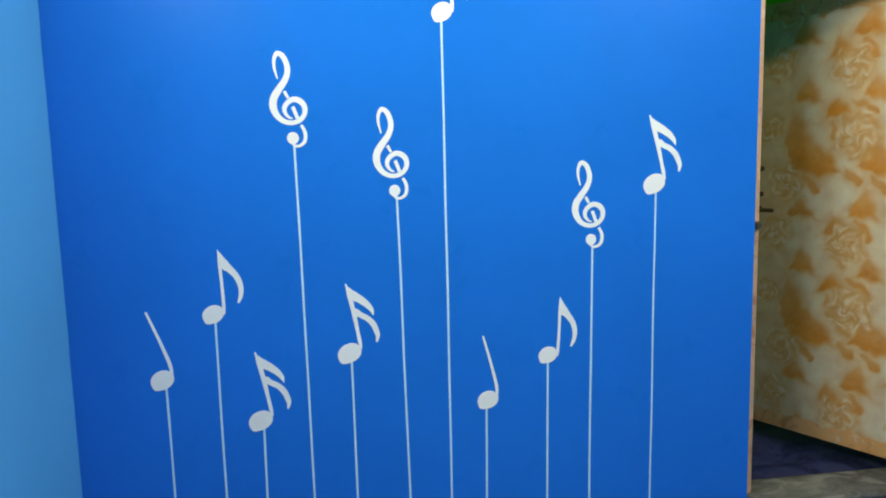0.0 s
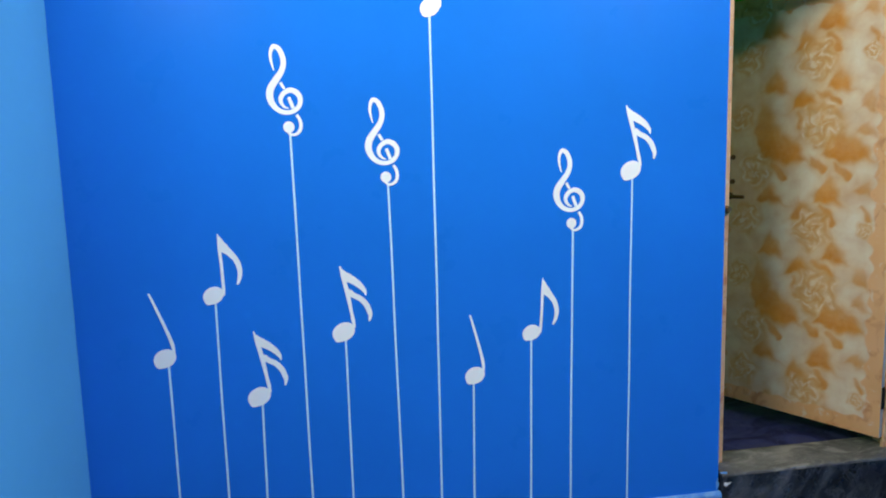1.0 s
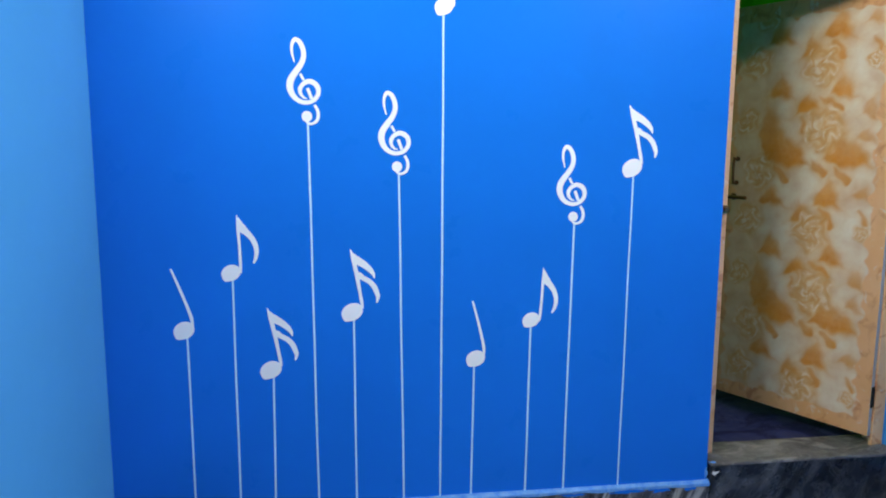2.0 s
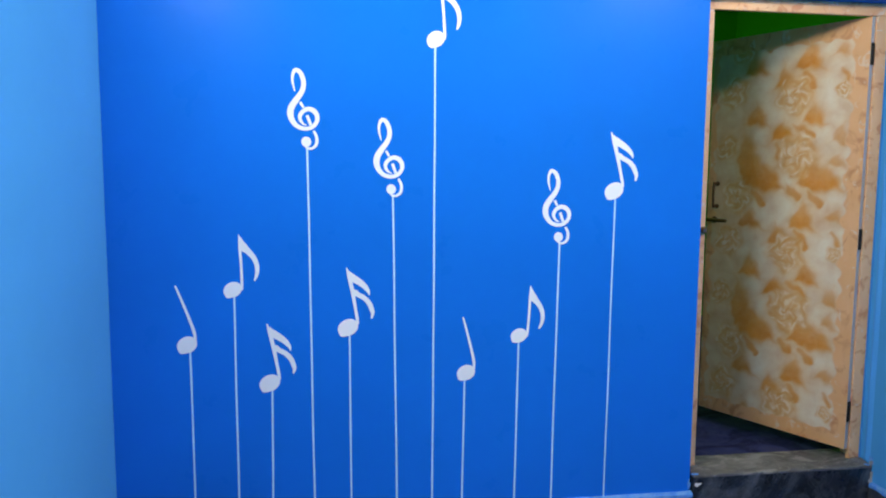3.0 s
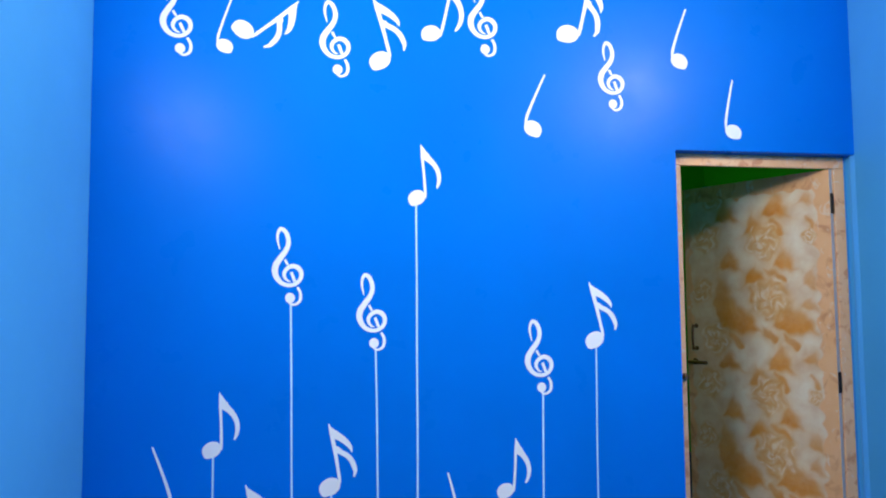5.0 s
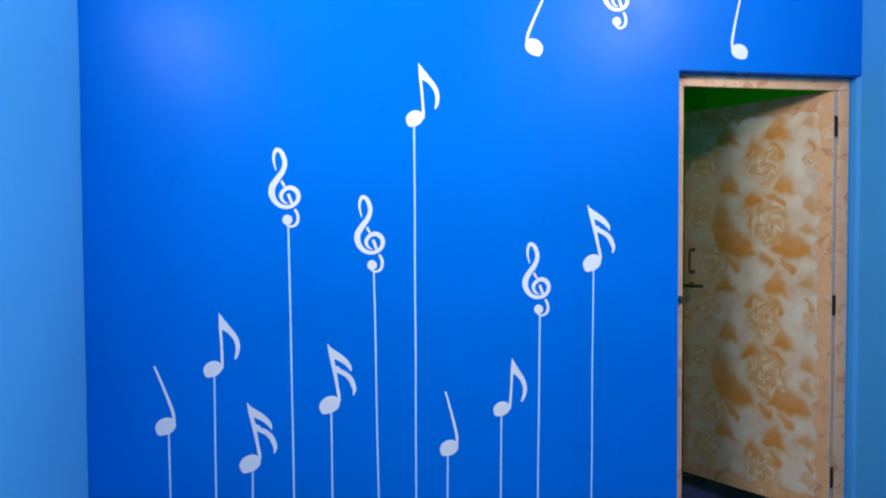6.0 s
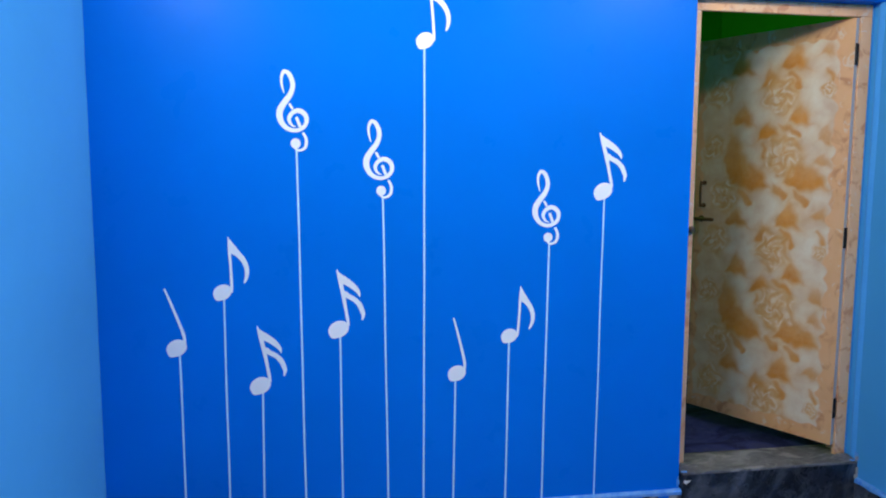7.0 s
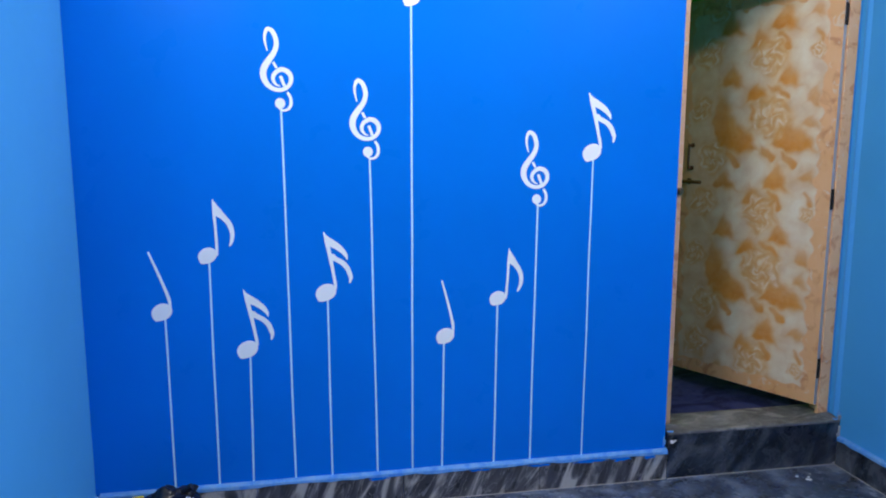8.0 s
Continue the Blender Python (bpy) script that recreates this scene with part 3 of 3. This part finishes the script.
def note(kind, tip, head, stalk=None, mirror=False, wide=0.0074):
    """A stencilled note: its head and stem tip fix size and tilt; a stalk is a thin line from its foot down to the skirting."""
    top = {"quarter": (-0.22, 0.975), "eighth": (0.07, 0.997), "sixteenth": (-0.046, 1.0), "clef": CLEF_TOP}[kind]
    t0, h1, t1 = complex(*top), complex(*head), complex(*tip)
    flip = (lambda d: complex(-d.real, d.imag)) if mirror else (lambda d: d)
    k = (t1 - h1) / flip(t0)

    def place(x, y):
        p = h1 + flip(complex(x, y)) * k
        return p.real, p.imag

    bm = bmesh.new()
    for i, (line, widths) in enumerate(SIGNS[kind]):
        ribbon(bm, line, widths, LEVEL - 0.00015 * i, place)
    # the oval head leans up to the stem and has a brushed nib below; the clef ends in a round drop
    ring = []
    for j in range(36):
        a = 2 * math.pi * j / 36
        if kind == "clef":
            x, y = -0.032 + 0.061 * math.cos(a), 0.097 + 0.063 * math.sin(a)
        else:
            nib = 1 + 0.14 * math.exp(-((a - math.radians(222)) / 0.34) ** 2) + 0.05 * math.cos(2 * a)
            u, v = (0.166 if kind == "sixteenth" else 0.157) * nib * math.cos(a), 0.148 * nib * math.sin(a)
            x, y = u * 0.94 - v * 0.26 + 0.006, u * 0.34 + v * 0.94
        px, pz = place(x, y)
        ring.append(bm.verts.new((px, LEVEL - 0.0007, pz)))
    bm.faces.new(ring)
    for fc in bm.faces:
        fc.normal_update()
        if fc.normal.y > 0:
            fc.normal_flip()
    rim = [e for e in bm.edges if len(e.link_faces) == 1]
    back = bmesh.ops.extrude_edge_only(bm, edges=rim)
    for v in back["geom"]:
        if isinstance(v, bmesh.types.BMVert):
            v.co.y = 0.0006
    root = tagged(new("music_note" if kind != "clef" else "treble_clef"), NOTE_LABEL[kind] + (" on a thin stalk" if stalk else ""), "wall decal",
                  "painted music notes on the wall")
    part("symbol", bm, WHITE, root)
    if stalk:
        (x0, z0), x1 = stalk
        bm = bmesh.new()
        n, rows = 40, []
        for i in range(n + 1):
            t = i / n
            z = z0 + (0.1445 - z0) * t
            x = x0 + (x1 - x0) * t + 0.0022 * noise.noise((z * 2.3, x0 * 7, 0))
            w = wide * (1 + 0.14 * noise.noise((z * 9, x0 * 5, 2)))
            rows.append([bm.verts.new((x + s * w / 2, y, z)) for s, y in ((-1, 0.0006), (-1, -0.0010), (1, -0.0010), (1, 0.0006))])
        for a, b in zip(rows, rows[1:]):
            for k in range(3):
                bm.faces.new((a[k], a[k + 1], b[k + 1], b[k]))
        bmesh.ops.recalc_face_normals(bm, faces=bm.faces[:])
        part("stalk", bm, LINE, root, "thin white painted line")
    return root


# notes growing on stalks: tip, head, stalk top, stalk foot
note("quarter", (0.248, 1.108), (0.285, 0.871), ((0.297, 0.845), 0.302))
note("eighth", (0.494, 1.308), (0.465, 1.089), ((0.472, 1.065), 0.473))
note("sixteenth", (0.596, 0.949), (0.602, 0.705), ((0.614, 0.675), 0.608))
note("clef", (0.721, 1.958), (0.770, 1.642), ((0.764, 1.650), 0.777))
note("sixteenth", (0.914, 1.172), (0.917, 0.926), ((0.925, 0.896), 0.930))
note("clef", (1.057, 1.772), (1.104, 1.457), ((1.102, 1.466), 1.118))
note("eighth", (1.291, 2.308), (1.271, 2.084), ((1.271, 2.062), 1.268))
note("quarter", (1.394, 0.958), (1.407, 0.722), ((1.403, 0.695), 1.396))
note("eighth", (1.681, 1.086), (1.632, 0.875), ((1.633, 0.849), 1.624))
note("clef", (1.759, 1.575), (1.805, 1.260), ((1.803, 1.268), 1.788))
note("sixteenth", (2.014, 1.730), (2.032, 1.485), ((2.039, 1.454), 2.029), wide=0.0062)
# notes floating above
note("clef", (0.269, 2.953), (0.337, 2.639))
note("quarter", (0.523, 2.888), (0.498, 2.688), mirror=True)
note("sixteenth", (0.789, 2.890), (0.568, 2.761))
note("clef", (0.905, 2.902), (0.957, 2.579))
note("sixteenth", (1.093, 2.923), (1.120, 2.657))
note("eighth", (1.431, 3.017), (1.336, 2.785))
note("clef", (1.531, 3.024), (1.581, 2.695))
note("sixteenth", (2.049, 3.083), (1.940, 2.815))
note("quarter", (1.834, 2.628), (1.778, 2.390), mirror=True)
note("clef", (2.116, 2.791), (2.150, 2.479))
note("quarter", (2.499, 2.958), (2.462, 2.717), mirror=True)
note("quarter", (2.716, 2.641), (2.714, 2.404), mirror=True)

# ---- small things on the floor ----
bag = tagged(new("plastic_bag"), "crumpled black plastic bag on the floor by the wall", "bag")
sack = bmesh.new()
bmesh.ops.create_icosphere(sack, subdivisions=5, radius=1)
for v in sack.verts:
    d = v.co.normalized()
    r = 1 + 0.22 * noise.noise(d * 2.2) + 0.10 * abs(noise.noise(d * 4 + Vector((3, 1, 2)))) + 0.015 * noise.noise(d * 11)
    x, y, z = d.x * r * 0.115, d.y * r * 0.085, max(-0.098, d.z * r * 0.1)
    v.co = (0.30 + x, -0.125 + y, 0.099 + z)
for fc in sack.faces:
    fc.smooth = True
part("sack", sack, BAG, bag)
tie = bmesh.new()
for k, (a, b) in enumerate((((0.335, -0.12, 0.17), (0.385, -0.13, 0.205)), ((0.375, -0.12, 0.16), (0.398, -0.10, 0.195)))):
    add_rod(tie, a, b, 0.014 - 0.003 * k, 10)
part("tied_neck", tie, BAG, bag)
packet = bmesh.new()
add_box(packet, (0.165, -0.15, 0.002), (0.205, -0.115, 0.178), 0.006)
tagged(part("packet", packet, YELLOW), "small yellow printed packet standing beside the bag", "packet")
card = bmesh.new()
add_box(card, (-0.02, -0.0015, 0), (0.02, 0.0015, 0.055), 0.001)
bmesh.ops.transform(card, matrix=pose(0.372, -0.205, 0.150, 12, 24, 8), verts=card.verts[:])
part("white_tag", card, CRUMB, bag, "white paper tag")


def smear(at, u, w, size, seed, coat=LEDGE_BLUE, label="pale blue paint smear"):
    """An uneven dab of pale paint, one millimetre thick, in the plane of u and w."""
    bm = bmesh.new()
    at, u, w = Vector(at), Vector(u), Vector(w)
    n = u.cross(w).normalized() * 0.0012
    ring = []
    count = 44
    for k in range(count):
        a = 2 * math.pi * k / count
        r = size * (0.68 + 0.55 * noise.noise((math.cos(a) * 1.5, math.sin(a) * 1.5, seed)) + 0.35 * noise.noise((math.cos(a) * 5, math.sin(a) * 5, seed)))
        ring.append(at + u * r * math.cos(a) + w * r * math.sin(a))
    low, high = [bm.verts.new(p - n) for p in ring], [bm.verts.new(p + n) for p in ring]
    bm.faces.new(high), bm.faces.new(low[::-1])
    for k in range(count):
        bm.faces.new((low[k], low[(k + 1) % count], high[(k + 1) % count], high[k]))
    bmesh.ops.recalc_face_normals(bm, faces=bm.faces[:])
    part("paint_smear", bm, coat, step, label)


smear((W - 0.001, -0.004, TREAD + 0.018), (0, 1, 0), (0, 0, 1.1), 0.024, 1.0)
smear((W - 0.018, -0.006, TREAD + 0.0005), (1, 0, 0), (0, 0.7, 0), 0.018, 2.0)
smear((DOOR_X + 0.022, -0.004, TREAD + 0.0005), (1.5, 0, 0), (0, 0.6, 0), 0.016, 3.0)
smear((DOOR_X - 0.004, -0.0005, 0.175), (0.35, 0, 0), (0, 0, 1.5), 0.024, 4.0)
for x, wide, tall, seed in ((2.06, 5.0, 0.5, 5.0), (2.22, 3.4, 0.6, 6.0), (1.83, 3.0, 0.4, 7.0), (2.35, 2.2, 0.7, 8.0), (1.55, 2.6, 0.35, 9.0), (1.12, 3.0, 0.4, 10.0)):
    smear((x, -0.0152, 0.118), (wide, 0, 0), (0, 0, tall), 0.022, seed, BLUE, "deep blue paint run over the marble")
for x, z, wide, tall, seed in ((W - 0.010, 0.236, 0.9, 1.5, 11.0), (W - 0.012, 0.150, 0.7, 1.1, 12.0), (W - 0.020, 0.008, 1.0, 0.8, 13.0)):
    smear((x, -0.0185, z), (wide, 0, 0), (0, 0, tall), 0.012, seed, GROUT, "pale plaster smear in the corner")


def crumb(x, y, size, z=0.0):
    bm = bmesh.new()
    bmesh.ops.create_icosphere(bm, subdivisions=2, radius=size)
    for v in bm.verts:
        k = 1 + 0.5 * noise.noise(v.co * 90 + Vector((x * 30, y * 30, 0)))
        v.co = (x + v.co.x * k * 1.4, y + v.co.y * k, z + max(0.0, (v.co.z * k + size * 0.45) * 0.45))
    return tagged(part("plaster_crumb", bm, CRUMB), "small white plaster crumb on the floor", "debris", "plaster crumbs")


for x, y, s in ((3.077, -0.14, 0.010), (3.095, -0.115, 0.006), (3.045, -0.100, 0.006), (3.12, -0.09, 0.004), (3.175, -0.085, 0.003)):
    crumb(x, y, s)
chip = bmesh.new()
fan = [chip.verts.new((2.446 + a, -0.0172, 0.172 + b)) for a, b in ((0, 0.004), (0.012, -0.004), (0.03, 0.008), (0.034, 0.014), (0.018, 0.012), (0.004, 0.016))]
chip.faces.new(fan)
lift = bmesh.ops.extrude_face_region(chip, geom=chip.faces[:])
for v in lift["geom"]:
    if isinstance(v, bmesh.types.BMVert):
        v.co.y = -0.0155
bmesh.ops.recalc_face_normals(chip, faces=chip.faces[:])
part("paint_splash", chip, CRUMB, step, "white paint splash on the riser")
